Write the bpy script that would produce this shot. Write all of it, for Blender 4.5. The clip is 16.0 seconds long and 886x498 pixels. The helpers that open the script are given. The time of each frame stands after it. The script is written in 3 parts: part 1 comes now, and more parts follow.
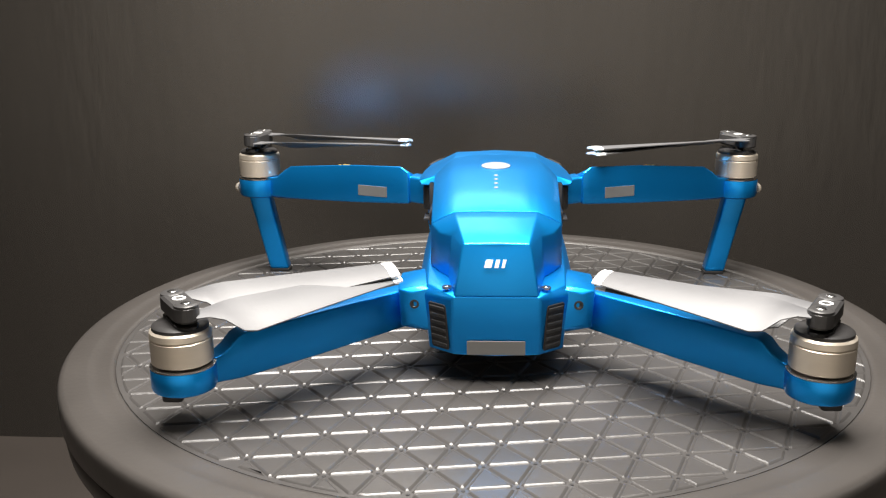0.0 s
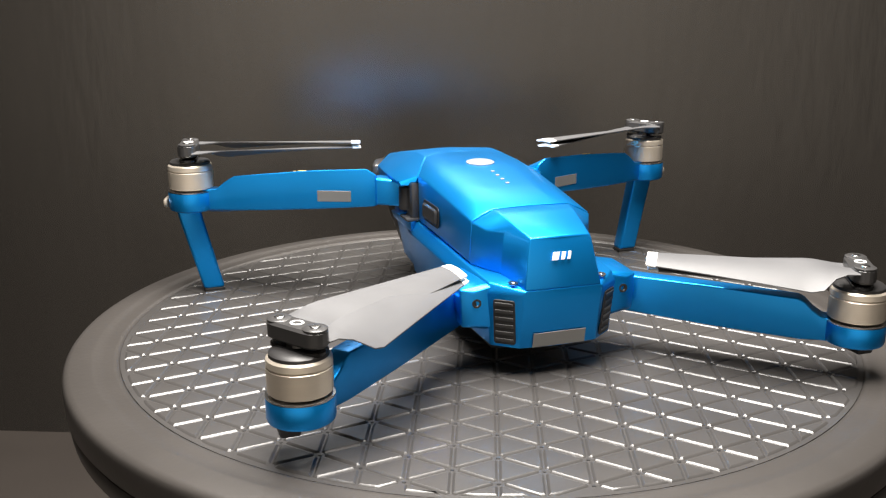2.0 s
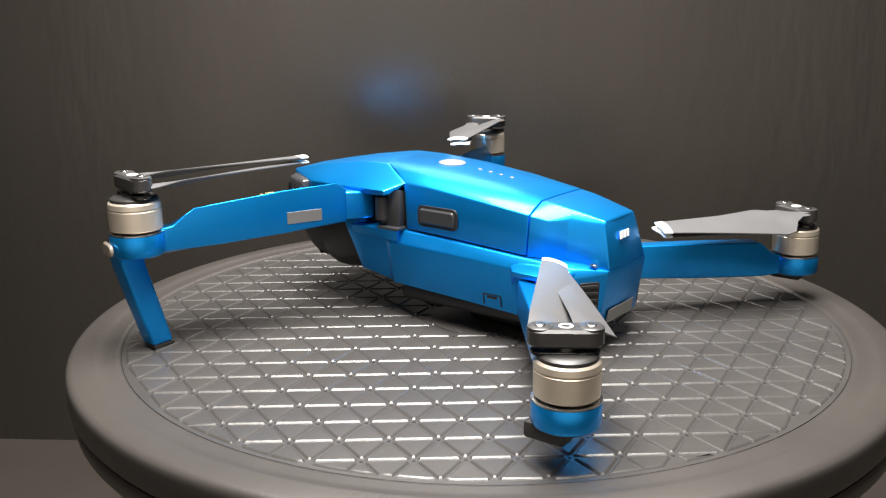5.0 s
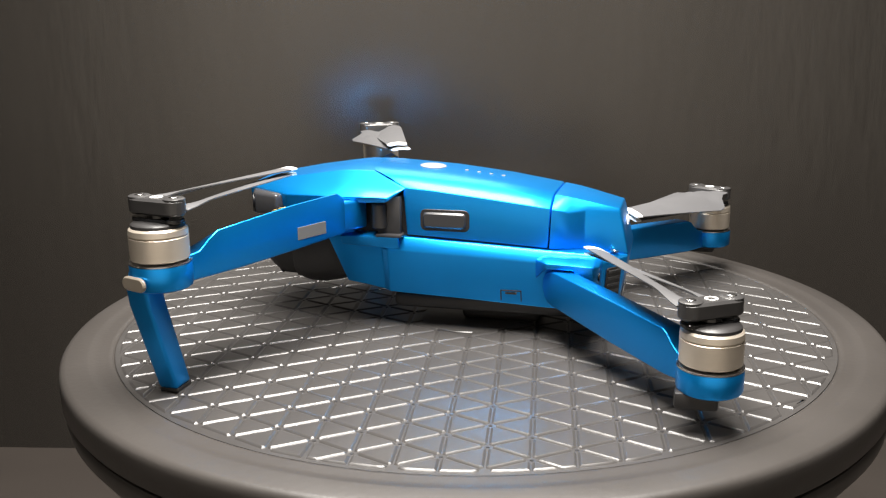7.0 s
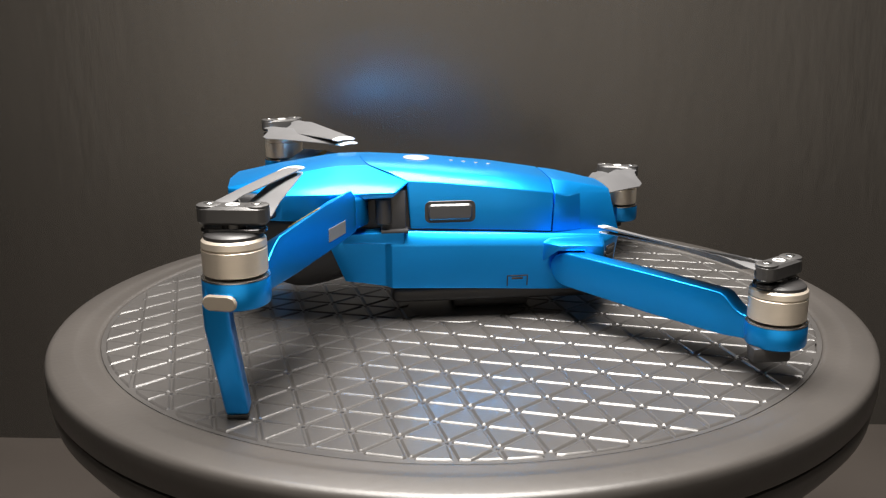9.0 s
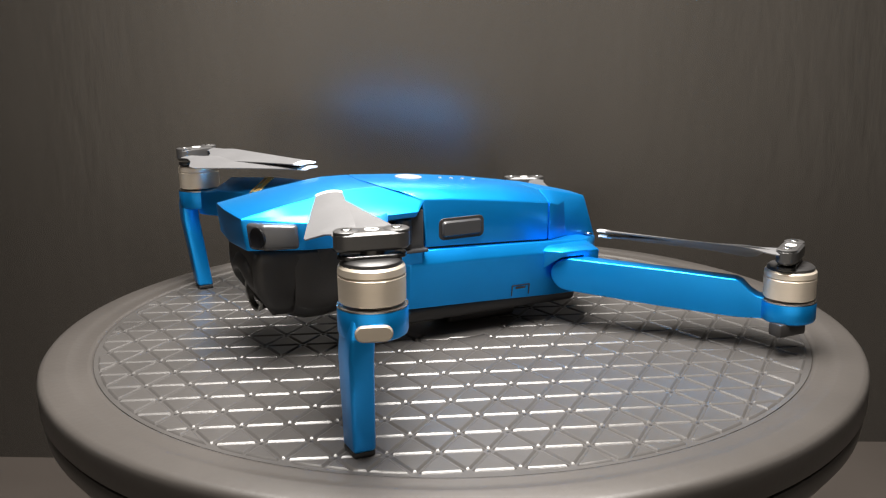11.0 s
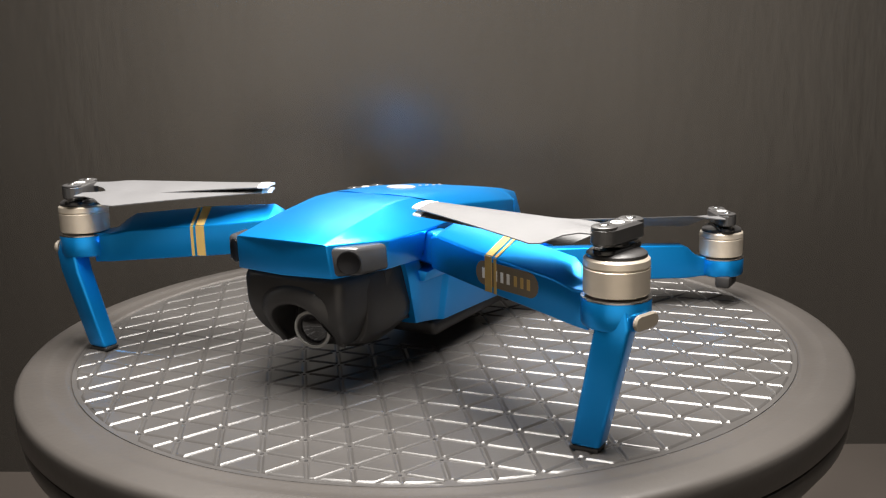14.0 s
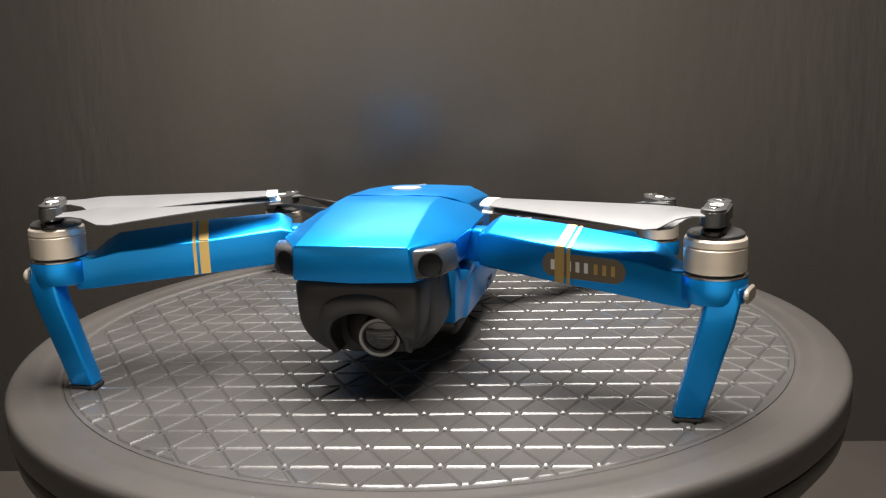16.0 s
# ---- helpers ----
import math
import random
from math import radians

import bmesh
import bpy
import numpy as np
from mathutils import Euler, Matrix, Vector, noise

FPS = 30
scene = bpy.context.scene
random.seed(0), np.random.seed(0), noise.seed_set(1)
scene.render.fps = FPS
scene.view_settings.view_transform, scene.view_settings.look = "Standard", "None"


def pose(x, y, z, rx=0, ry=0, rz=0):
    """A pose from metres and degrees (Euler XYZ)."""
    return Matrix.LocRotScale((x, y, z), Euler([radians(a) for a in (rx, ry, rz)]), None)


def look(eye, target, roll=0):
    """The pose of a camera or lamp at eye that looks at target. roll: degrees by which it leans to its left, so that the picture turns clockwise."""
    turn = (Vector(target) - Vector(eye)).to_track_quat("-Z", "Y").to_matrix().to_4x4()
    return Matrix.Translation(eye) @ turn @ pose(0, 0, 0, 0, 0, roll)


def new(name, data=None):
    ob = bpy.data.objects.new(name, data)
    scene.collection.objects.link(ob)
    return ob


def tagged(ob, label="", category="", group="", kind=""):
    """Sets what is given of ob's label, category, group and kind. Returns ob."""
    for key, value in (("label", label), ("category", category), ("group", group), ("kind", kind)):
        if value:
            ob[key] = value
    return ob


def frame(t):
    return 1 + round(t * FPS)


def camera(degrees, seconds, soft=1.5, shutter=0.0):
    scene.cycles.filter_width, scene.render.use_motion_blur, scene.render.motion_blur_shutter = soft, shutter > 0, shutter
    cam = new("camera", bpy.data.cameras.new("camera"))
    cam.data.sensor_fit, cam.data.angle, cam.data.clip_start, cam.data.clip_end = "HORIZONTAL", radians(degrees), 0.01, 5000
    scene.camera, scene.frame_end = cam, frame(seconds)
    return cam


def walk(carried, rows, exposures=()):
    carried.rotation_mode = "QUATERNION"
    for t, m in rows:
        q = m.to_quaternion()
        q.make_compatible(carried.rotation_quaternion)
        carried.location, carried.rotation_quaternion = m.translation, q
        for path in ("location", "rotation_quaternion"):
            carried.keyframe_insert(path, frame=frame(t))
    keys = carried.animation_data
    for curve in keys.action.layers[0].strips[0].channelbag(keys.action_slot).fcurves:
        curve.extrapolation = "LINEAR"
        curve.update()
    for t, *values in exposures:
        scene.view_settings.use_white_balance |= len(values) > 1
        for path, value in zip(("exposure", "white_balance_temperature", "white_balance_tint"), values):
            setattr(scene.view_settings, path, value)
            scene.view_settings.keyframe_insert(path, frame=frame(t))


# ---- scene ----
# ---- camera and walk ----
cam = camera(49.78, 16.0, soft=1.25, shutter=0.0)
walk(cam, [
    (0.0, look((-0.0009, -0.4581, 0.1588), (-0.0070, -0.0228, 0.0439), -0.44)),
    (0.5, look((-0.0004, -0.4579, 0.1603), (-0.0067, -0.0231, 0.0435), -0.34)),
    (1.0, look((-0.0007, -0.4580, 0.1605), (-0.0062, -0.0233, 0.0433), -0.23)),
    (1.5, look((-0.0002, -0.4578, 0.1592), (-0.0055, -0.0229, 0.0432), -0.14)),
    (2.0, look((0.0001, -0.4580, 0.1603), (-0.0055, -0.0234, 0.0432), -0.11)),
    (2.5, look((0.0006, -0.4578, 0.1601), (-0.0054, -0.0231, 0.0437), -0.09)),
    (3.0, look((-0.0004, -0.4585, 0.1597), (-0.0059, -0.0235, 0.0445), -0.14)),
    (3.5, look((-0.0006, -0.4578, 0.1599), (-0.0060, -0.0228, 0.0445), -0.21)),
    (4.0, look((0.0002, -0.4582, 0.1588), (-0.0058, -0.0231, 0.0442), -0.38)),
    (6.5, look((-0.0001, -0.4599, 0.1535), (-0.0044, -0.0231, 0.0443), -0.68)),
    (7.0, look((0.0002, -0.4603, 0.1516), (-0.0046, -0.0230, 0.0444), -0.66)),
    (7.5, look((0.0002, -0.4581, 0.1521), (-0.0044, -0.0210, 0.0436), -0.70)),
    (8.0, look((0.0004, -0.4576, 0.1524), (-0.0038, -0.0207, 0.0428), -0.70)),
    (8.5, look((0.0008, -0.4572, 0.1516), (-0.0032, -0.0208, 0.0400), -0.67)),
    (9.0, look((0.0014, -0.4581, 0.1512), (-0.0030, -0.0218, 0.0397), -0.55)),
    (11.5, look((0.0008, -0.4604, 0.1481), (-0.0045, -0.0214, 0.0489), -0.79)),
    (12.0, look((0.0003, -0.4598, 0.1464), (-0.0044, -0.0205, 0.0487), -0.94)),
    (12.5, look((0.0003, -0.4585, 0.1475), (-0.0043, -0.0193, 0.0491), -1.20)),
    (13.0, look((0.0012, -0.4604, 0.1478), (-0.0038, -0.0210, 0.0498), -1.28)),
    (13.5, look((0.0004, -0.4597, 0.1472), (-0.0038, -0.0202, 0.0496), -1.36)),
    (14.0, look((-0.0005, -0.4598, 0.1469), (-0.0039, -0.0201, 0.0497), -1.46)),
    (14.5, look((0.0001, -0.4585, 0.1494), (-0.0042, -0.0190, 0.0486), -1.67)),
    (15.0, look((0.0002, -0.4589, 0.1486), (-0.0043, -0.0187, 0.0486), -1.61)),
    (15.5, look((-0.0005, -0.4589, 0.1477), (-0.0048, -0.0180, 0.0485), -1.68)),
    (16.0, look((-0.0002, -0.4600, 0.1472), (-0.0047, -0.0185, 0.0487), -1.67)),
], [(0, 0.0), (4, 0.08), (9, 0.07), (12, 0.26), (14, 0.22), (16, 0.08)])

# turn of the table in degrees
TURN = [
    (0.0, -0.00), (0.5, 5.34), (1.0, 10.84), (1.5, 16.15), (2.0, 21.36), (2.5, 26.67),
    (3.0, 32.39), (3.5, 38.04), (4.0, 43.51), (4.5, 49.20), (5.0, 55.06), (5.5, 60.94),
    (6.0, 66.70), (6.5, 72.20), (7.0, 77.55), (7.5, 82.86), (8.0, 88.07), (8.5, 93.13),
    (9.0, 98.09), (9.5, 103.11), (10.0, 108.18), (10.5, 113.33), (11.0, 118.60), (11.5, 124.02),
    (12.0, 129.55), (12.5, 135.02), (13.0, 140.42), (13.5, 146.14), (14.0, 151.66), (14.5, 156.43),
    (15.0, 161.10), (15.5, 165.77), (16.0, 170.22),
]

# ---- light ----
world = bpy.data.worlds.new("world")
scene.world = world
world.use_nodes = True
world.node_tree.nodes["Background"].inputs[0].default_value = (0.9, 0.95, 1.0, 1)
world.node_tree.nodes["Background"].inputs[1].default_value = 0.02


def area(name, place, target, sx, sy, watts, colour):
    data = bpy.data.lights.new(name, "AREA")
    data.shape, data.size, data.size_y, data.energy, data.color = "RECTANGLE", sx, sy, watts, colour
    ob = new(name, data)
    ob.matrix_world = look(place, target)
    return ob


area("overhead_light", (0.0, -0.10, 0.62), (0.0, -0.09, 0.0), 0.38, 0.46, 24.0, (1.0, 0.95, 0.89))

# ---- materials ----


def material(name, colour, rough=0.5, metal=0.0, vary=0.1, scale=60.0, bump=0.0, bump_scale=400.0, coat=0.0, stretch=(1, 1, 1), spec=0.5):
    m = bpy.data.materials.new(name)
    m.use_nodes = True
    nt = m.node_tree
    b = nt.nodes["Principled BSDF"]
    b.inputs["Roughness"].default_value = rough
    b.inputs["Metallic"].default_value = metal
    b.inputs["Coat Weight"].default_value = coat
    b.inputs["Coat Roughness"].default_value = 0.12
    b.inputs["Specular IOR Level"].default_value = spec
    tc = nt.nodes.new("ShaderNodeTexCoord")
    mp = nt.nodes.new("ShaderNodeMapping")
    mp.inputs["Scale"].default_value = stretch
    nt.links.new(tc.outputs["Object"], mp.inputs["Vector"])
    n1 = nt.nodes.new("ShaderNodeTexNoise")
    n1.inputs["Scale"].default_value, n1.inputs["Detail"].default_value = scale, 6
    n2 = nt.nodes.new("ShaderNodeTexNoise")
    n2.inputs["Scale"].default_value, n2.inputs["Detail"].default_value = bump_scale, 3
    nt.links.new(mp.outputs[0], n1.inputs["Vector"])
    nt.links.new(mp.outputs[0], n2.inputs["Vector"])
    mix = nt.nodes.new("ShaderNodeMix")
    mix.data_type = "RGBA"
    mix.inputs[6].default_value = tuple(c * (1 - vary) for c in colour) + (1,)
    mix.inputs[7].default_value = tuple(min(1, c * (1 + vary)) for c in colour) + (1,)
    nt.links.new(n1.outputs["Fac"], mix.inputs[0])
    nt.links.new(mix.outputs[2], b.inputs["Base Color"])
    mr = nt.nodes.new("ShaderNodeMapRange")
    mr.inputs[3].default_value, mr.inputs[4].default_value = rough * 0.85, min(1, rough * 1.15)
    nt.links.new(n1.outputs["Fac"], mr.inputs[0])
    nt.links.new(mr.outputs[0], b.inputs["Roughness"])
    if bump:
        bp = nt.nodes.new("ShaderNodeBump")
        bp.inputs["Strength"].default_value, bp.inputs["Distance"].default_value = bump, 0.0005
        nt.links.new(n2.outputs["Fac"], bp.inputs["Height"])
        nt.links.new(bp.outputs[0], b.inputs["Normal"])
    return m


BLUE = material("blue_wrap", (0.004, 0.30, 0.82), 0.32, 0.83, 0.07, 25, 0.012, 900, coat=0.2)
BLACK = material("black_plastic", (0.018, 0.017, 0.017), 0.45, 0, 0.2, 90, 0.05)
DARK = material("dark_grey_plastic", (0.035, 0.034, 0.034), 0.32, 0, 0.2, 90, 0.05)
GLOSS = material("gloss_black", (0.012, 0.012, 0.013), 0.12, 0, 0.2, 60)
PROP = material("propeller_grey", (0.085, 0.085, 0.088), 0.46, 0, 0.12, 60, 0.06, spec=0.42)
SILVER = material("champagne_metal", (0.62, 0.55, 0.46), 0.38, 0.65, 0.06, 40, 0.05, 600, stretch=(1, 1, 8))
STEEL = material("steel", (0.6, 0.6, 0.6), 0.22, 1.0, 0.05)
WHITE = material("white_print", (0.75, 0.75, 0.74), 0.35, 0, 0.03)
PALE = material("pale_diffuser", (0.22, 0.22, 0.215), 0.35, 0, 0.05)
GOLD = material("gold_tape", (0.62, 0.42, 0.14), 0.35, 0.5, 0.08, 80)
LAMP = material("lamp_cover", (0.30, 0.26, 0.21), 0.34, 0.3, 0.05)
EYE = material("matt_black_lens", (0.005, 0.005, 0.006), 0.35, 0, 0.1, 60, spec=0.2)
POD = material("sensor_grey", (0.034, 0.034, 0.036), 0.25, 0, 0.15, 80)
BRONZE = material("bronze_badge", (0.20, 0.16, 0.11), 0.4, 0.4, 0.08)
RUBBER = material("grey_rubber", (0.045, 0.0425, 0.041), 0.29, 0, 0.34, 26, 0.10, 420, spec=0.45)
RIM = material("rim_plastic", (0.040, 0.036, 0.033), 0.40, 0, 0.4, 9, 0.15, 350)
WALL = material("dark_backdrop", (0.0195, 0.0172, 0.0148), 0.26, 0, 0.30, 1.6, 0.5, 20, stretch=(5, 5, 1.4), spec=0.85)
FLOOR = material("dark_table", (0.034, 0.028, 0.024), 0.5, 0, 0.25, 8, 0.05, 200)
# pale surface for the unseen south wall and ceiling, bounces lamp light as fill
PALE_FILL = material("pale_fill", (0.62, 0.57, 0.50), 0.8, 0, 0.05, 6)
STRIP = material("grey_diffuser", (0.13, 0.13, 0.128), 0.4, 0, 0.12, 90)
LENS = material("lens_glass", (0.004, 0.004, 0.006), 0.05, 0, 0.1, 60, coat=1.0)

# ---- mesh helpers, millimetres in, metres out ----
MM = 0.001


def eased(pts, steps):
    """Points along a smooth curve through pts."""
    out = []
    for i in range(len(pts) - 1):
        p0, p1, p2, p3 = (Vector(pts[min(max(k, 0), len(pts) - 1)]) for k in (i - 1, i, i + 1, i + 2))
        for s in range(steps):
            u = s / steps
            out.append(tuple(p1 + (p2 - p0) * (u / 2) + (p0 * 2 - p1 * 5 + p2 * 4 - p3) * (u * u / 2) + (p1 * 3 - p0 - p2 * 3 + p3) * (u ** 3 / 2)))
    return out + [tuple(pts[-1])]


def finish(bm, bevel=0.0, seg=2, angle=22, scale=MM):
    bmesh.ops.remove_doubles(bm, verts=bm.verts, dist=1e-4)
    bmesh.ops.recalc_face_normals(bm, faces=bm.faces)
    if bevel:
        edges = [e for e in bm.edges if len(e.link_faces) == 2 and e.calc_face_angle(0) > radians(angle)]
        bmesh.ops.bevel(bm, geom=edges, offset=bevel, segments=seg, profile=0.5, affect="EDGES", clamp_overlap=True)
    bmesh.ops.scale(bm, vec=(scale,) * 3, verts=bm.verts)
    return bm


def part(name, bm, mat, parent=None, label="", smooth=35):
    me = bpy.data.meshes.new(name)
    bm.to_mesh(me)
    bm.free()
    me.materials.append(mat)
    for p in me.polygons:
        p.use_smooth = True
    me.set_sharp_from_angle(angle=radians(smooth))
    ob = new(name, me)
    if parent:
        ob.parent = parent
    if label:
        ob["label"] = label
    return ob


def loft(rings, bevel=0.0, seg=2, closed=True):
    """A skin through rings of points, capped at both ends."""
    bm = bmesh.new()
    vs = [[bm.verts.new(p) for p in r] for r in rings]
    n = len(vs[0])
    for a, b in zip(vs, vs[1:]):
        for i in range(n):
            bm.faces.new((a[i], a[(i + 1) % n], b[(i + 1) % n], b[i]))
    if closed:
        bm.faces.new(vs[0])
        bm.faces.new(vs[-1])
    return finish(bm, bevel, seg)


def mirror(half):
    """Half a ring, from the top centre to the bottom centre, made whole."""
    return half + [(-x, y, z) for x, y, z in reversed(half) if abs(x) > 1e-6]


def lathe(profile, place=(0, 0, 0), seg=40, bevel=0.0, ring=False):
    """A turned form about z: profile of (radius, z)."""
    bm = bmesh.new()
    rings = []
    for r, z in profile:
        rings.append([bm.verts.new((place[0] + r * math.cos(2 * math.pi * i / seg), place[1] + r * math.sin(2 * math.pi * i / seg), place[2] + z)) for i in range(seg)])
    for a, b in zip(rings, rings[1:] + rings[:1] if ring else rings[1:]):
        for i in range(seg):
            bm.faces.new((a[i], a[(i + 1) % seg], b[(i + 1) % seg], b[i]))
    if not ring:
        bm.faces.new(rings[0])
        bm.faces.new(rings[-1])
    return finish(bm, bevel)


def moved(bm, m):
    """Places a bmesh that is already in metres."""
    bmesh.ops.transform(bm, matrix=m, verts=bm.verts)
    return bm


def block(size, bevel=0.6, seg=2, place=(0, 0, 0), rz=0, rx=0, ry=0):
    bm = bmesh.new()
    bmesh.ops.create_cube(bm, size=1)
    bmesh.ops.scale(bm, vec=size, verts=bm.verts)
    finish(bm, bevel, seg)
    return moved(bm, pose(place[0] * MM, place[1] * MM, place[2] * MM, rx, ry, rz))


def plate(outline, thick, bevel=0.15):
    """A flat plate: outline of (x, y), extruded up from z = 0, in mm."""
    bm = bmesh.new()
    a = [bm.verts.new((x, y, 0)) for x, y in outline]
    b = [bm.verts.new((x, y, thick)) for x, y in outline]
    n = len(a)
    for i in range(n):
        bm.faces.new((a[i], a[(i + 1) % n], b[(i + 1) % n], b[i]))
    bm.faces.new(a)
    bm.faces.new(b)
    return finish(bm, bevel, 1)


def pill(w, h, n=8):
    r = h / 2
    out = []
    for s in (1, -1):
        for i in range(n + 1):
            a = -math.pi / 2 + math.pi * i / n
            out.append((s * (w / 2 - r + r * math.cos(a)), s * r * math.sin(a)))
    return out


def rounded(w, h, r, n=5):
    out = []
    for k, (sx, sy) in enumerate(((1, 1), (-1, 1), (-1, -1), (1, -1))):
        for i in range(n + 1):
            a = math.pi / 2 * (k + i / n)
            out.append((sx * (w / 2 - r) + r * math.cos(a), sy * (h / 2 - r) + r * math.sin(a)))
    return out


def facing(p, u, v):
    """A frame at p (mm) whose x runs along u and y along v."""
    u = Vector(u).normalized()
    n = u.cross(Vector(v)).normalized()
    v = n.cross(u)
    m = Matrix((u, v, n)).transposed().to_4x4()
    m.translation = Vector(p) * MM
    return m


# ---- the place ----
def slab(name, x0, x1, y0, y1, z0, z1, mat):
    bm = bmesh.new()
    bmesh.ops.create_cube(bm, size=1)
    bmesh.ops.transform(bm, matrix=Matrix.Translation(((x0 + x1) / 2, (y0 + y1) / 2, (z0 + z1) / 2)) @ Matrix.Diagonal((x1 - x0, y1 - y0, z1 - z0, 1)), verts=bm.verts)
    return tagged(part(name, bm, mat), kind="structure")


FZ, WY, WX, CZ = -0.196, 0.282, 0.75, 0.95
tagged(slab("floor", -WX, WX, -0.90, WY + 0.02, FZ - 0.02, FZ, FLOOR), "dark brown table top under the turntable", "floor")


def bowed_sheet(name, x0, x1, y, z0, z1, sag, mat, n=60):
    """An upright plastic sheet that bends gently along x."""
    bm = bmesh.new()
    cols = []
    for i in range(n + 1):
        x = x0 + (x1 - x0) * i / n
        f = y + sag * math.sin(math.pi * (x / 0.5)) * (1 - (x / x1) ** 4)
        cols.append([bm.verts.new(p) for p in ((x, f, z0), (x, f, z1), (x, y + 0.04, z1), (x, y + 0.04, z0))])
    for a, b in zip(cols, cols[1:]):
        for k in range(4):
            bm.faces.new((a[k], b[k], b[(k + 1) % 4], a[(k + 1) % 4]))
    bm.faces.new(cols[0])
    bm.faces.new(cols[-1])
    bmesh.ops.recalc_face_normals(bm, faces=bm.faces)
    return tagged(part(name, bm, mat), kind="structure")


tagged(bowed_sheet("wall_north", -WX, WX, WY, FZ - 0.02, CZ, 0.012, WALL), "dark satin backdrop panel with faint vertical streaks", "wall")
tagged(slab("wall_west", -WX - 0.02, -WX, -0.90, WY + 0.02, FZ - 0.02, CZ, WALL), "dark satin side panel", "wall")
tagged(slab("wall_east", WX, WX + 0.02, -0.90, WY + 0.02, FZ - 0.02, CZ, WALL), "dark satin side panel", "wall")
# closes the place behind the camera; pale so that it fills the front
tagged(slab("wall_south", -WX - 0.02, WX + 0.02, -0.92, -0.90, FZ - 0.02, CZ, PALE_FILL), "plain pale wall added unseen behind the camera to bounce fill light", "wall")
# unseen lid, made pale to lift the shadows with bounced light
tagged(slab("ceiling", -WX - 0.02, WX + 0.02, -0.92, WY + 0.04, CZ, CZ + 0.02, PALE_FILL), "plain pale ceiling added out of view to raise the fill light", "ceiling")

# ---- turntable ----
DX, DY = 14.3, -6.8  # the disc sits a little off its axle, mm


def turntable():
    top = new("turntable")
    tagged(top, "round dark grey rubber-topped display turntable, slowly turning", "turntable")
    c = (DX, DY, 0)
    part("rim", lathe([(175.8, -3.2), (175.8, -1.2), (176.6, -0.4), (177.8, 0.2), (179.0, 0.25), (182.5, 0.05), (185.5, 0.25), (187.2, 0.75), (188.6, 0.85), (197.0, 0.05), (198.9, -0.6), (200.0, -1.9), (200.4, -4.0), (200.2, -13.4), (199.2, -14.8), (190, -15.2)], c, 160), RIM, top, "smooth grey plastic rim with rounded edge", 50)
    part("lower_plate", lathe([(190, -16.6), (198.5, -16.6), (199.3, -18), (198.5, -24), (193, -32), (178, -44), (150, -54), (90, -58)], c, 128), RIM, top, "grey plastic underside curving inwards", 50)
    part("seam", lathe([(185, -14.6), (196.0, -15.0), (196.0, -16.8), (185, -17.2)], c, 96), BLACK, top)
    part("foot", lathe([(70, -57), (70, -180), (120, -192), (125, -196)], c, 64, 0.5), BLACK, top)
    part("bed", lathe([(175.9, -3.0), (175.9, -0.66), (0.5, -0.66), (0.5, -3.0)], c, 96), RUBBER, top)
    # raised triangles between grooves
    side, ang, x0, y0 = 18.5, radians(6.9), -87.7, -52.6
    a = Vector((math.cos(ang), math.sin(ang))) * side
    b = Vector((math.cos(ang + math.pi / 3), math.sin(ang + math.pi / 3))) * side
    R = 173.8
    hub = Vector((DX, DY))

    def clip(poly, n, d):
        """The share of a convex outline on the near side of a line."""
        out = []
        for p, q in zip(poly, poly[1:] + poly[:1]):
            dp, dq = p.dot(n) - d, q.dot(n) - d
            if dp <= 0:
                out.append(p)
            if dp * dq < 0:
                out.append(p + (q - p) * (dp / (dp - dq)))
        return out

    def shrink(poly, e):
        """A convex outline drawn in by e on every side."""
        out = []
        for o, p, q in zip(poly[-1:] + poly[:-1], poly, poly[1:] + poly[:1]):
            u, v = (p - o).normalized(), (q - p).normalized()
            nu, nv = Vector((-u.y, u.x)), Vector((-v.y, v.x))
            out.append(p + (nu + nv) * (e / max(0.25, 1 + nu.dot(nv))))
        return out

    def extent(poly):
        return sum(p.x * q.y - p.y * q.x for p, q in zip(poly, poly[1:] + poly[:1])) / 2

    def pad_rings(tri, mid, origin=Vector((0, 0))):
        poly = shrink(list(tri), 0.28)
        for t in tri:
            n = (t - mid).normalized()
            poly = clip(poly, n, mid.dot(n) + (t - mid).length - 1.95)
        if max((t - hub).length for t in tri) > R:
            turn = math.atan2(mid.y - hub.y, mid.x - hub.x)
            for k in range(-4, 5):
                n = Vector((math.cos(turn + 0.02 * k), math.sin(turn + 0.02 * k)))
                poly = clip(poly, n, hub.dot(n) + R) if len(poly) > 2 else []
        poly = [p for p, q in zip(poly, poly[1:] + poly[:1]) if (p - q).length > 0.45]
        for k in range(4):
            inner = shrink(poly, 1.0) if len(poly) > 2 else []
            turned = [i for i in range(len(inner)) if (inner[i] - inner[i - 1]).dot(poly[i] - poly[i - 1]) <= 0]
            if turned:
                poly.pop(turned[0])
        if len(poly) < 3 or turned or extent(shrink(poly, 1.0)) < 5.0:
            return None
        return [[((p.x - origin.x) * MM, (p.y - origin.y) * MM, z * MM) for p in shrink(poly, e)] for e, z in ((0.0, -0.68), (0.28, -0.42), (0.60, -0.17), (1.0, 0.0))]

    def pad_mesh(name, rings_list):
        verts, faces, tops = [], [], []
        for rings in rings_list:
            s, c = len(verts), len(rings[0])
            for r in rings:
                verts += r
            for q in range(3):
                for k in range(c):
                    faces.append((s + c * q + k, s + c * q + (k + 1) % c, s + c * q + c + (k + 1) % c, s + c * q + c + k))
            faces.append(tuple(range(s + 3 * c, s + 4 * c)))
            tops.append(len(faces) - 1)
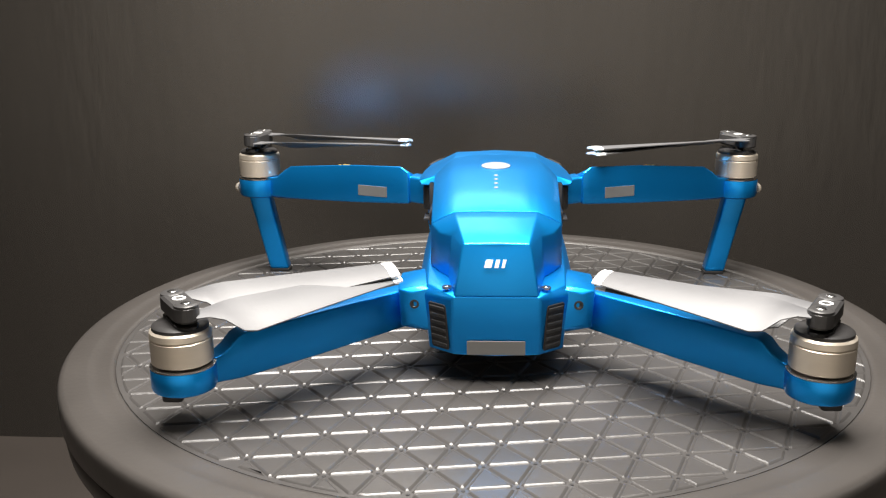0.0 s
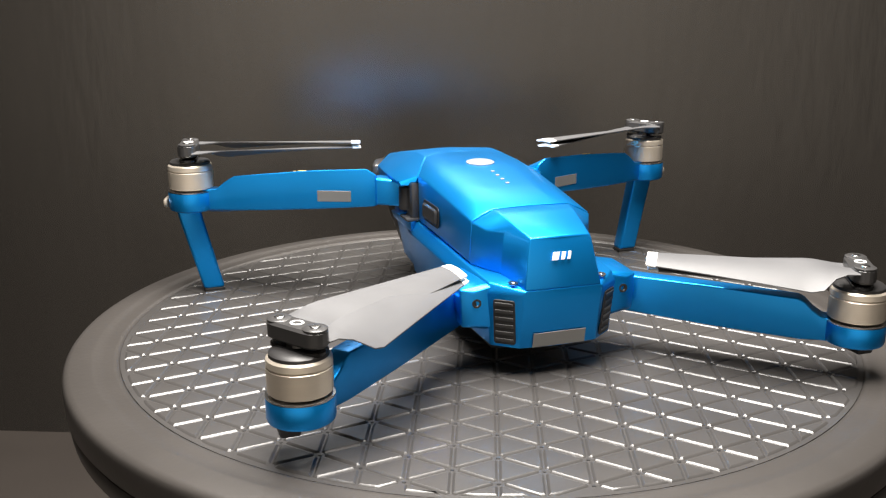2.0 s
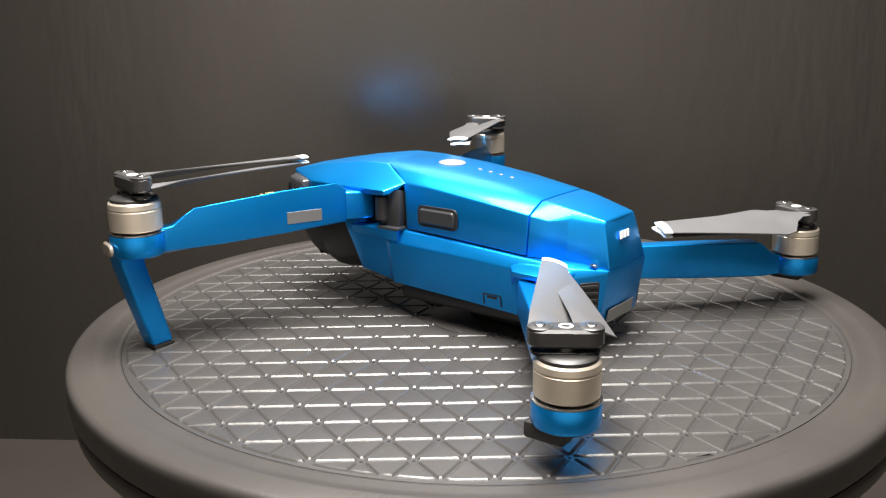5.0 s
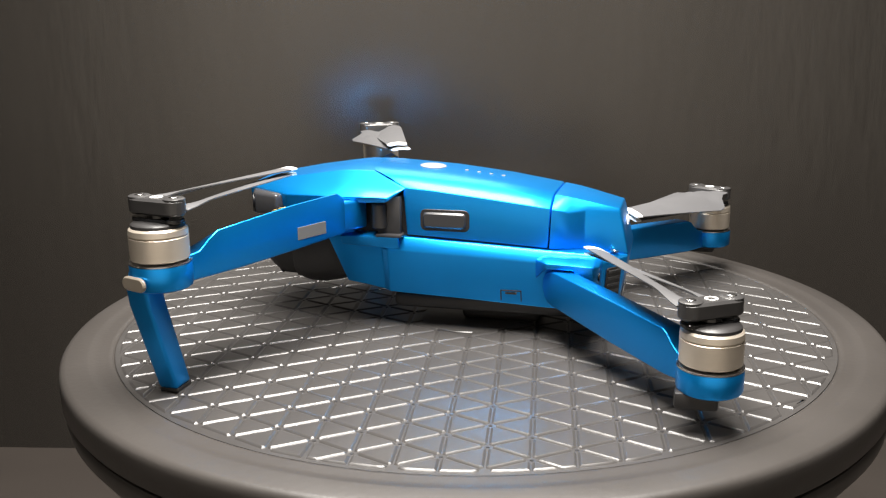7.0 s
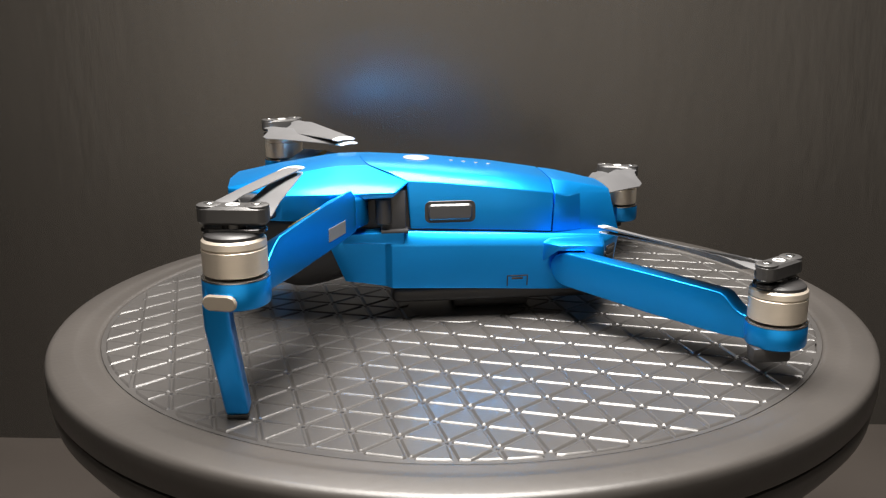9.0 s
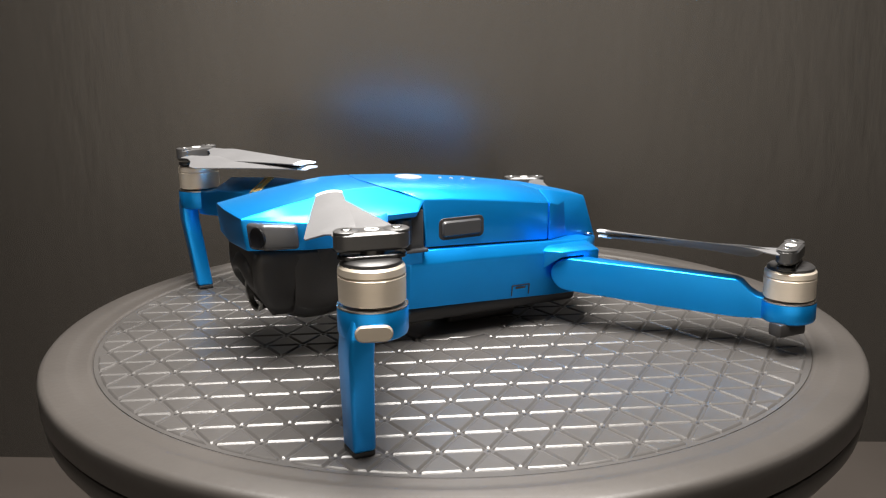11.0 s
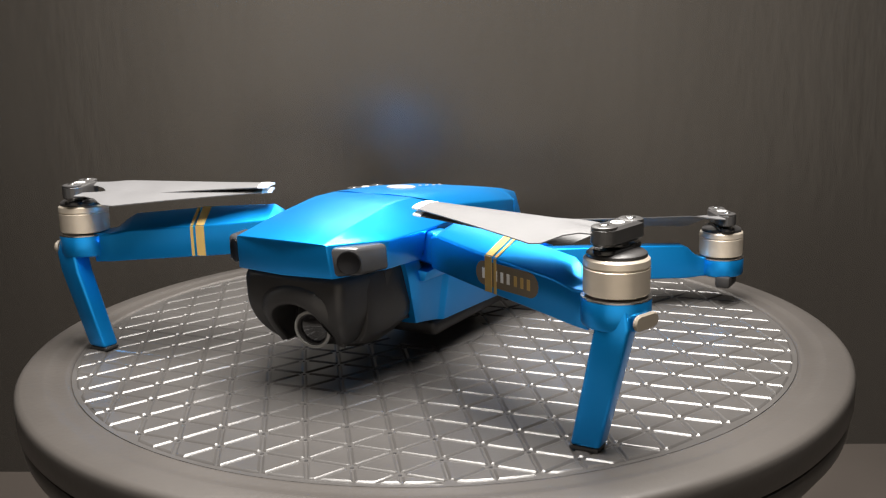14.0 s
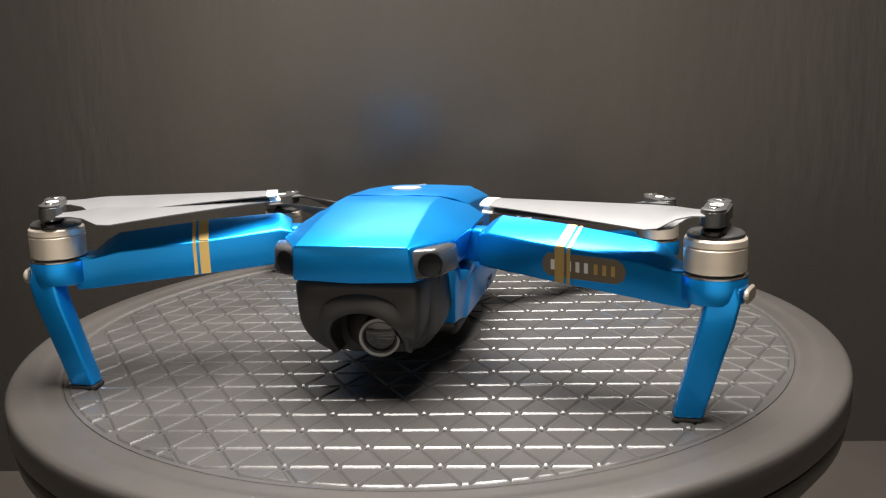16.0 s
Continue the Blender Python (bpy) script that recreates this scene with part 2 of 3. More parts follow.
        me = bpy.data.meshes.new(name)
        me.from_pydata(verts, [], faces)
        me.materials.append(RUBBER)
        for p in me.polygons:
            p.use_smooth = True
        me.set_sharp_from_angle(angle=radians(18))
        for i in tops:
            me.polygons[i].use_smooth = False
        return me

    whole, cutoff = [], []
    for i in range(-24, 25):
        for j in range(-24, 25):
            o = Vector((x0, y0)) + a * i + b * j
            for kind, tri in enumerate(((o, o + a, o + b), (o + a, o + a + b, o + b))):
                mid = (tri[0] + tri[1] + tri[2]) / 3
                far = max((t - hub).length for t in tri)
                if (mid - hub).length > R + 9 or (mid - hub).length < 24:
                    continue
                if far < R:
                    whole.append((mid, kind, tri))
                else:
                    rings = pad_rings(tri, mid)
                    if rings:
                        cutoff.append(rings)
    whole.sort(key=lambda w: w[0].x)
    shared = {}
    for mid, kind, tri in whole[:300]:
        if kind not in shared:
            shared[kind] = pad_mesh("rubber_pad", [pad_rings(tri, mid, mid)])
        pad = new("rubber_pad", shared[kind])
        pad.parent = top
        pad.location = (mid.x * MM, mid.y * MM, 0)
    rest = new("pad_field", pad_mesh("pad_field", [pad_rings(tri, mid) for mid, kind, tri in whole[300:]] + cutoff))
    rest.parent = top
    tagged(rest, "raised triangular rubber pads with grooves between", kind="stuff")
    part("middle_disc", lathe([(25.6, -0.9), (26.4, -0.4), (26.0, 0.0), (25.0, 0.15), (0.5, 0.15)], c, 64), RUBBER, top, "flat round plate at the middle")
    # small studs where the grooves cross
    bm = bmesh.new()
    for i in range(-24, 25):
        for j in range(-24, 25):
            o = Vector((x0, y0)) + a * i + b * j
            if (o - Vector((DX, DY))).length < R - 3:
                bmesh.ops.create_cone(bm, cap_ends=True, segments=8, radius1=0.8, radius2=0.6, depth=0.3, matrix=Matrix.Translation((o.x, o.y, -0.55)))
    bmesh.ops.scale(bm, vec=(MM,) * 3, verts=bm.verts)
    tagged(part("groove_studs", bm, BLACK, top), kind="stuff")
    return top


# ---- drone ----
def blade_edges(s):
    """Leading and trailing edge at share s of the blade's length, mm."""
    k = min(1, max(0, (s - 0.07) / 0.12))
    k = k * k * (3 - 2 * k)
    t = max(0, (s - 0.19) / 0.81)
    return -4.3 - 0.5 * k * (1 - t), 4.3 + k * (10.2 - 7.8 * t)


def blade_point(s, v, length, hand, lift=0.0, pitch=15):
    w0, w1 = blade_edges(s)
    y = w0 + (w1 - w0) * v
    p = radians(pitch + 16 * (1 - s)) * min(1, max(0, s - 0.03) / 0.16)
    return (2 + (length - 2) * s, hand * y * math.cos(p), -y * math.sin(p) + 0.9 * (1 - (2 * v - 1) ** 2) + lift)


def blade_mesh(length, hand, s0=0.0, s1=1.0, n=18, thick=0.55, swell=0.0, pitch=15):
    """One folding blade along +x from its pivot at the origin, or a sleeve over a stretch of it."""
    bm = bmesh.new()
    m = 6
    up, dn = [], []
    for i in range(n + 1):
        s = s0 + (s1 - s0) * i / n
        up.append([bm.verts.new(blade_point(s, q / m, length, hand, swell, pitch)) for q in range(m + 1)])
        dn.append([bm.verts.new(blade_point(s, q / m, length, hand, -swell - (thick * 2 if 0 < q < m else thick * 0.8), pitch)) for q in range(m + 1)])
    for i in range(n):
        for q in range(m):
            bm.faces.new((up[i][q], up[i + 1][q], up[i + 1][q + 1], up[i][q + 1]))
            bm.faces.new((dn[i][q], dn[i][q + 1], dn[i + 1][q + 1], dn[i + 1][q]))
        bm.faces.new((up[i][0], dn[i][0], dn[i + 1][0], up[i + 1][0]))
        bm.faces.new((up[i][m], up[i + 1][m], dn[i + 1][m], dn[i][m]))
    for i in (0, n):
        for q in range(m):
            bm.faces.new((up[i][q], up[i][q + 1], dn[i][q + 1], dn[i][q]))
    return finish(bm)


def propeller(drone, x, y, z, tx, ty, hand, splay, kinks, pitch=15):
    """A folded two-blade propeller: hub at x, y, blades lying towards tx, ty."""
    top = new("propeller")
    top.parent = drone
    top["label"] = "folded two-blade grey propeller with white tips"
    ang = math.degrees(math.atan2(ty - y, tx - x))
    reach = math.hypot(tx - x, ty - y) - 1.0
    top.matrix_basis = pose(x * MM, y * MM, z * MM, 0, 0, ang)
    hub = plate([(0.9 * p[1], p[0]) for p in pill(26.5, 11, 8)], 6.6, 1.0)
    clamp = part("hub", moved(hub, pose(0, 0, -0.0048)), DARK, top, "dark glossy hub clamp")
    for s in (-1, 1):
        part("clamp_boss", lathe([(4.5, 1.2), (4.5, 1.9), (3.8, 2.3), (2.4, 2.3)], (0, 8.6 * s, 0), 24), DARK, clamp)
    part("lower_clamp", moved(plate([(p[1], p[0]) for p in pill(24, 9, 8)], 1.8, 0.4), pose(0, 0, -0.0078)), GLOSS, top)
    part("spindle", lathe([(6.5, -10.5), (6.5, -8.6), (4.2, -8.0), (4.2, -2)], (0, 0, 0), 24, 0.2), GLOSS, top)
    part("cap_mark", lathe([(2.5, 1.7), (2.5, 2.05), (1.6, 2.05), (1.6, 1.7)], (0, 0, 0), 20, 0.0, True), WHITE, top, "small white ring mark")
    for s in (-1, 1):
        part("screw", lathe([(1.9, 2.0), (1.9, 2.5), (1.5, 2.7)], (0, 8.6 * s, 0), 16, 0.1), STEEL, top)
        turn = -s * splay + kinks
        m = pose(0.0, 0.009 * s, (0.4 if s > 0 else -2.2) * MM - 0.0006, 0, 0, turn)
        part("blade", moved(blade_mesh(reach, hand, pitch=pitch), m), PROP, top)
        part("blade_tip", moved(blade_mesh(reach, hand, 0.958, 1.008, 3, 0.55, 0.12, pitch), m), WHITE, top, "white blade tip")
    return top


def motor(drone, x, y, z0, z1):
    top = part("motor", lathe([(10.9, 0), (11.6, 0.6), (11.7, z1 - z0 - 4.0), (11.35, z1 - z0 - 3.7), (11.35, z1 - z0 - 3.3), (11.7, z1 - z0 - 3.0), (11.5, z1 - z0 - 0.8), (10.8, z1 - z0)], (x, y, z0), 48), SILVER, drone, "champagne metal motor can")
    part("motor_top", lathe([(10.7, z1 - z0 - 0.3), (10.5, z1 - z0 + 1.2), (9.5, z1 - z0 + 2.0), (6, z1 - z0 + 2.3)], (x, y, z0), 40), BLACK, top, "black motor top")
    part("motor_ring", lathe([(11.3, -1.5), (12.35, -1.4), (12.35, -0.9), (11.3, -0.7)], (x, y, z0), 48), STEEL, top, "thin silver ring")
    return top


def profile_beam(p0, p1, sections, bevel=1.2, front=0):
    """A bar along p0-p1 in plan; sections (share of the way, width, z low, z high, how much lower the front edges lie)."""
    a, b = Vector((*p0, 0)), Vector((*p1, 0))
    d = (b - a).normalized()
    s = Vector((-d.y, d.x, 0))
    rings = []
    for f, w, z0, z1, *drop in sections:
        p = a + (b - a) * f
        dt, db = (drop + [0, 0])[:2]
        t1, t2 = (dt if front == 1 else 0), (dt if front == -1 else 0)
        b1, b2 = (db if front == 1 else 0), (db if front == -1 else 0)
        rings.append([tuple(p + s * (w / 2 * i) + Vector((0, 0, z))) for i, z in ((1, z1 - t1), (-1, z1 - t2), (-1, z0 - b2), (1, z0 - b1))])
    return loft(rings, bevel, 3)


FRONT, REAR = (137.5, 76.0), (118.8, -137.8)


def front_arm(drone, s):
    mx, my = FRONT[0] * s, FRONT[1]
    hx, hy = 44 * s, 37.0
    top = part("front_arm", profile_beam((hx, hy), (mx, my), [(0.0, 12.5, 51.0, 68, 4, 0.5), (0.05, 12.5, 50.6, 71.2, 6.0, 0.8), (0.33, 12.5, 49.0, 70.2, 7.6, 1.4), (0.62, 12.2, 47.9, 67.8, 7.0, 2.2), (0.75, 12.0, 47.8, 66.6, 6.6, 3.0), (0.80, 12.0, 47.8, 63.6, 4.6, 3.4), (0.85, 12.2, 47.9, 59.4, 1.2, 3.8), (0.93, 12.5, 48.0, 58.6, 0, 4.0)], 1.0, 1 if s > 0 else -1), BLUE, drone, "folding front arm in blue wrap")
    part("arm_knuckle", profile_beam((hx, hy), (30 * s, 30.0), [(-0.12, 11, 51.5, 66.0), (1.0, 11, 51.0, 65.0)], 1.5), BLUE, top)
    part("motor_mount", lathe([(10.8, -0.6), (11.9, 0.1), (12.3, 1.3), (12.3, 9.6), (11.9, 10.2)], (mx, my - 0.6, 47.6), 48), BLUE, top, "round blue motor mount")
    # leg, leaning inwards
    four = ((1, 1), (-1, 1), (-1, -1), (1, -1))
    leg = loft([[(mx + 2.0 * s + a * 5.4, my + 5.6 + b * 3.8, 56.5) for a, b in four],
                [(mx + 2.6 * s + a * 6.4, my + 6.4 + b * 4.6, 48.5) for a, b in four],
                [(mx + 0.9 * s + a * 6.3, my + 6.4 + b * 4.7, 40) for a, b in four],
                [(mx - 8.6 * s + a * 5.7, my + 2.6 + b * 4.4, 1.6) for a, b in four]], 1.5, 3)
    part("leg", leg, BLUE, top, "slanted blue landing leg")
    part("foot_pad", block((11.0, 8.2, 1.8), 0.4, 2, (mx - 8.9 * s, my + 2.6, 0.9)), BLACK, top, "black rubber foot pad")
    # lamp on the outer face of the mount
    part("arm_lamp", moved(plate(pill(13.0, 5.8), 1.8, 0.7), facing((mx + 11.6 * s, my + 3.8, 51.0), (-0.32 * s, 0.95, 0), (0, 0, s))), LAMP, top, "champagne oblong lamp cover")
    # strip on the rear face
    d = Vector((mx - hx, my - hy, 0)).normalized()
    nrm = Vector((d.y, -d.x, 0)) if s > 0 else Vector((-d.y, d.x, 0))
    p = Vector((67.2 * s, 40.0, 56.0))
    base = Vector((hx, hy, 0))
    f = (Vector((p.x, p.y, 0)) - base).dot(d)
    q = base + d * f + nrm * 6.15
    q.z = 56.2
    part("strip_light", moved(plate([(-9.0, -2.9), (9.0, -2.9), (9.0, 2.9), (-9.0, 2.9)], 0.35, 0.1), facing(q, Vector((0, 0, 1)).cross(nrm), (0, 0, 1))), STRIP, top, "pale grey strip light")
    # gold bands wrap over the arm
    for at, w in ((39.3, 4.2), (43.4, 1.5)):
        m = base + d * at
        f = at / (Vector((mx, my, 0)) - base).length
        z1 = 62.6 - (f - 0.33) * 6.2 + 0.1
        z0 = 47.6 - (f - 0.33) * 5.0 + 0.5
        m = m - nrm * 6.3
        part("gold_band", moved(plate([(-w / 2, z0), (w / 2, z0), (w / 2, z1), (-w / 2, z1)], 0.3, 0.05), facing((m.x, m.y, 0), nrm.cross(Vector((0, 0, 1))), (0, 0, 1))), GOLD, top, "gold tape band")
        up = nrm * 12.3 + Vector((0, 0, 7.6))
        part("gold_band", moved(plate([(-w / 2, 0.5), (w / 2, 0.5), (w / 2, 13.9), (-w / 2, 13.9)], 0.35, 0.05), facing((m.x, m.y, z1 - 0.2), nrm.cross(Vector((0, 0, 1))), up)), GOLD, top, "gold tape band")
    if s < 0:
        front = -nrm
        m = base + d * 49.8 + front * 6.1
        fr = facing((m.x, m.y, 55.0), Vector((0, 0, 1)).cross(front), (0, 0, 1))
        part("badge", moved(plate(pill(37, 10.0), 0.22, 0.05), fr), BRONZE, top, "dark bronze oblong badge")
        for k in range(8):
            x = -13.6 + k * 3.75 + (0.5 if k > 4 else 0)
            part("badge_mark", moved(plate([(x - 0.85, -2.1), (x + 0.85, -2.1), (x + 0.85, 2.1), (x - 0.85, 2.1)], 0.36, 0.05), fr), WHITE if k < 5 else GOLD, top)
    return top


def rear_arm(drone, s):
    mx, my = REAR[0] * s, REAR[1]
    hx, hy = 38.5 * s, -70.5
    top = part("rear_arm", profile_beam((hx, hy), (mx, my), [(-0.082, 9.0, 26.4, 29.2), (-0.074, 9.0, 24.0, 31.6), (-0.055, 9.0, 21.6, 33.9), (-0.028, 9.0, 20.0, 35.5), (0.01, 9.0, 19.4, 36.1), (0.45, 9.0, 16.4, 34.8), (0.775, 9.0, 15.0, 33.4), (0.80, 9.0, 15.0, 32.2), (0.835, 9.0, 15.2, 28.6), (0.87, 9.0, 15.5, 26.2), (0.93, 10, 15.8, 25.4)], 0.8), BLUE, drone, "folding rear arm in blue wrap")
    part("motor_mount", lathe([(10.8, -0.4), (11.9, 0.3), (12.3, 1.3), (12.3, 9.0), (11.9, 9.6)], (mx, my, 15.8), 48), BLUE, top, "round blue motor mount")
    part("foot_stub", block((8, 16, 6.5), 1.4, 2, (mx + 4.5 * s, my + 4.5, 13.2)), BLACK, top, "short black foot")
    return top


def drone_thing():
    top = new("drone")
    tagged(top, "folding camera drone wrapped in metallic blue vinyl, standing on the turntable", "drone")
    # dark inner frame, seen through the gaps
    part("chassis", loft([mirror([(0, 60, 62), (26, 60, 62), (28, 58, 50), (26, 50, 26), (0, 50, 25)]), mirror([(0, 10, 74), (18, 10, 74), (28.5, 8, 67), (29, 8, 22), (0, 8, 18)]), mirror([(0, -60, 66), (15, -60, 66), (26, -60, 60), (27, -60, 18), (0, -60, 15)]), mirror([(0, -90, 58), (10, -90, 58), (11, -90, 50), (16, -90, 16), (0, -90, 15)])], 0.5), BLACK, top, "black inner frame")
    bat = part("battery", loft([
        mirror([(0, 28.5, 78.5), (11, 27.6, 78.4), (21.5, 24.4, 77.4), (26.5, 15, 74.6), (31, 6.6, 70.9), (31, 5.8, 47.8), (0, 5.8, 47.8)]),
        mirror([(0, -8, 76.3), (11, -8, 76.2), (20.6, -8, 75.4), (26, -8, 73.2), (30.6, -8, 69.8), (30.6, -8, 47.2), (0, -8, 47.2)]),
        mirror([(0, -38, 72.8), (10.5, -38, 72.7), (19, -38, 72.2), (24.8, -38, 69.6), (29.6, -38, 66.3), (29.8, -38, 45.6), (0, -38, 45.6)]),
        mirror([(0, -64, 68.4), (10, -64, 68.35), (17.8, -64, 68.1), (23.6, -64, 65.8), (28.6, -64, 63.0), (29, -63, 44), (0, -64, 44)])], 0.7), BLUE, top, "blue battery cover")
    part("tail", loft([
        mirror([(0, -64.5, 68.3), (17.8, -64.5, 68.0), (28.6, -64.5, 62.8), (29.2, -63.5, 43.6), (0, -64, 43.6)]),
        mirror([(0, -73, 67.0), (17.0, -73, 66.7), (24.6, -72, 60.5), (25.0, -72, 43.0), (0, -73, 43.0)]),
        mirror([(0, -82, 65.2), (15.8, -81, 64.9), (19.2, -79, 60.5), (20.6, -79, 42.5), (0, -84, 42.5)]),
        mirror([(0, -95.2, 61.9), (13.5, -95.0, 61.6), (14.4, -95.3, 59.5), (17.4, -99.8, 40.35), (0, -100, 40.3)])], 0.7), BLUE, top, "blue angular tail")
    part("power_button", moved(lathe([(7.2, -0.6), (7.2, 0.35), (6.4, 0.7), (3.2, 0.5), (2.9, 0.75)], (0, 0, 0), 40), facing((0, 0.5, 76.95), (1, 0, 0), (0, 1, 0.06)) @ Matrix.Diagonal((1, 0.92, 1, 1))), PALE, bat, "pale round power button")
    for k in range(4):
        y = -17 - 6.3 * k
        z = 76.4 - (-8 - y) * 3.5 / 30
        part("indicator_light", moved(lathe([(1.0, -0.3), (1.0, 0.25)], (0, 0, 0), 14), facing((0, y, z), (1, 0, 0), (0, 1, 0.1))), PALE, bat, "tiny pale indicator dot")
    for s in (-1, 1):
        fr = facing((30.4 * s, -13.3, 55.6), (0, s, 0.0), (0, 0, 1))
        part("release_frame", moved(plate(rounded(24.4, 10.6, 2.8), 0.5, 0.2), fr), BLACK, bat, "black button surround")
        part("release_button", moved(plate(rounded(21.4, 7.8, 2.0), 1.7, 0.9), fr), POD, bat, "dark glossy release button")
    shell = part("lower_body", loft([
        mirror([(0, 49, 58), (30.5, 48.5, 58), (32.4, 47, 46), (29.8, 37.5, 22.4), (0, 37.5, 21.6)]),
        mirror([(0, 40, 57), (31.5, 40, 57), (33.0, 38.5, 45), (29.8, 33, 21.8), (0, 33, 20.8)]),
        mirror([(0, 33, 48.2), (31.0, 33, 48.2), (32.8, 32, 43), (29.6, 28, 21.0), (0, 28, 20)]),
        mirror([(0, 18, 47.3), (30.6, 18, 47.3), (32.6, 18, 41.0), (29.2, 18, 19.0), (0, 18, 17.4)]),
        mirror([(0, 15, 47.3), (31.6, 15, 47.3), (34.4, 15, 40.6), (30.8, 15, 18.4), (0, 15, 17)]),
        mirror([(0, -22, 45.6), (31.2, -22, 45.6), (34.4, -22, 39.8), (30.6, -22, 17.0), (0, -22, 15)]),
        mirror([(0, -62, 43.4), (30.4, -62, 43.4), (34.0, -62, 38.2), (30.0, -62, 15.0), (0, -62, 13)]),
        mirror([(0, -88, 42.4), (29.0, -87, 42.0), (30.5, -88.5, 38.0), (28.4, -88, 13.8), (0, -88, 12.5)]),
        mirror([(0, -100, 40.3), (17.4, -99.8, 40.3), (18.4, -99.6, 39.0), (17.8, -95.4, 13.4), (0, -95.4, 12.8)])], 0.7), BLUE, top, "blue lower body shell")
    part("belly", block((52, 98, 8), 3, 3, (0, -34, 13.0)), BLACK, top, "black underside")
    part("belly_pad", block((24, 40, 11), 3, 3, (2, -36, 5.6)), BLACK, top, "black pad on which the body rests")
    part("serial_tag", moved(plate([(-12.2, -3.3), (12.2, -3.3), (12.2, 3.3), (-12.2, 3.3)], 0.4, 0.1), facing((0.0, -96.5, 17.0), (1, 0, 0), (0, -0.16, 1))), PALE, shell, "plain grey sticker")
    # maker's mark: plain slanted bars
    fr = facing((0, -97.6, 53.8), (1, 0, 0), (0, 0.21, 1))
    for x, w, y0, y1 in ((-3.2, 3.0, -1.7, 1.6), (0.3, 1.7, -1.7, 1.6), (3.0, 1.3, -1.7, 1.6)):
        part("logo_mark", moved(plate([(x - w / 2 + 0.25 * y0, y0), (x + w / 2 + 0.25 * y0, y0), (x + w / 2 + 0.25 * y1, y1), (x - w / 2 + 0.25 * y1, y1)], 0.45, 0.05), fr), WHITE, shell)
    for s in (-1, 1):
        # vents on the slanted tail corners
        fr = facing((23.8 * s, -92.85, 25.5), (0.78, 0.625 * s, 0), (1.4 * s, -2.3, 24.8))
        part("vent", moved(plate(rounded(9.6, 20.5, 1.2), 0.6, 0.2), fr), BLACK, shell, "black vent grille")
        for k in range(6):
            part("vent_slat", moved(block((8.0, 1.5, 0.6), 0.2, 1, (0, -8.2 + 3.3 * k, 0.7)), fr), DARK, shell)
        # arm hinge housings
        part("hinge_cover", loft([[(27 * s, -60, 42), (34 * s, -58, 39.5), (33 * s, -58, 30), (26 * s, -60, 30)],
                                  [(28 * s, -64, 42), (42 * s, -64, 40.0), (41.5 * s, -64, 37.2), (26 * s, -64, 35)],
                                  [(28 * s, -77, 41.8), (42 * s, -77, 39.6), (41.2 * s, -77, 36.8), (26 * s, -77, 34)],
                                  [(28 * s, -79, 41.7), (42 * s, -79, 39.5), (40.8 * s, -79, 24), (26 * s, -79, 22)],
                                  [(28 * s, -86, 41.4), (41.5 * s, -86, 39.0), (40.5 * s, -86, 22.5), (26 * s, -86, 20)],
                                  [(28 * s, -89, 40.4), (36 * s, -88.0, 38.0), (36 * s, -87.6, 24), (26 * s, -89, 22)]], 0.6), BLUE, shell, "blue arm hinge cover")
        part("screw", moved(lathe([(2.1, 0), (2.1, 0.5), (1.2, 0.5), (1.0, 0.2)], (0, 0, 0), 18), facing((20.5 * s, -93.4, 42.2), (1, 0, 0), (0, 1, 0.1))), STEEL, shell)
        part("screw", moved(lathe([(2.0, -0.4), (2.0, 0.4), (1.2, 0.4), (1.0, 0.1)], (0, 0, 0), 18), facing((34.6 * s, -87.9, 33.2), (1, 0, 0), (0, 0, 1))), BLACK, shell)
        # latch outline on the lower side
        fr = facing((31.15 * s, -46, 20.4), (0, s, 0), (0.166 * s, 0, 1))
        for cx, cy, w, h in ((0, 2.6, 10, 0.5), (-4.9, 0, 0.5, 5.6), (4.9, 0, 0.5, 5.6), (0, 1.2, 5.5, 1.0)):
            part("latch_line", moved(plate([(cx - w / 2, cy - h / 2), (cx + w / 2, cy - h / 2), (cx + w / 2, cy + h / 2), (cx - w / 2, cy + h / 2)], 0.3, 0.05), fr), BLACK, shell)
        # dark hinge recess behind the front arm
        part("hinge_recess", block((5, 12, 19), 0.8, 2, (31.5 * s, 14.0, 57.5)), POD, top, "dark recess with hinge")
        part("hinge_barrel", lathe([(3.4, 0), (3.8, 0.5), (3.8, 11.5), (3.4, 12)], (34.0 * s, 18.5, 51.5), 24), BLACK, top, "black hinge barrel")
        part("hinge_sill", block((7, 13, 1.6), 0.5, 2, (33.5 * s, 13.5, 48.0)), POD, top)
        part("sill", loft([[(30 * s, 40, 48), (37 * s, 38, 47), (35 * s, 38, 42.5), (30 * s, 38, 42)], [(30 * s, 9, 49), (35 * s, 9, 47.6), (34 * s, 9, 41), (30 * s, 9, 41)]], 0.6), BLUE, shell, "blue ledge under the front hinge")
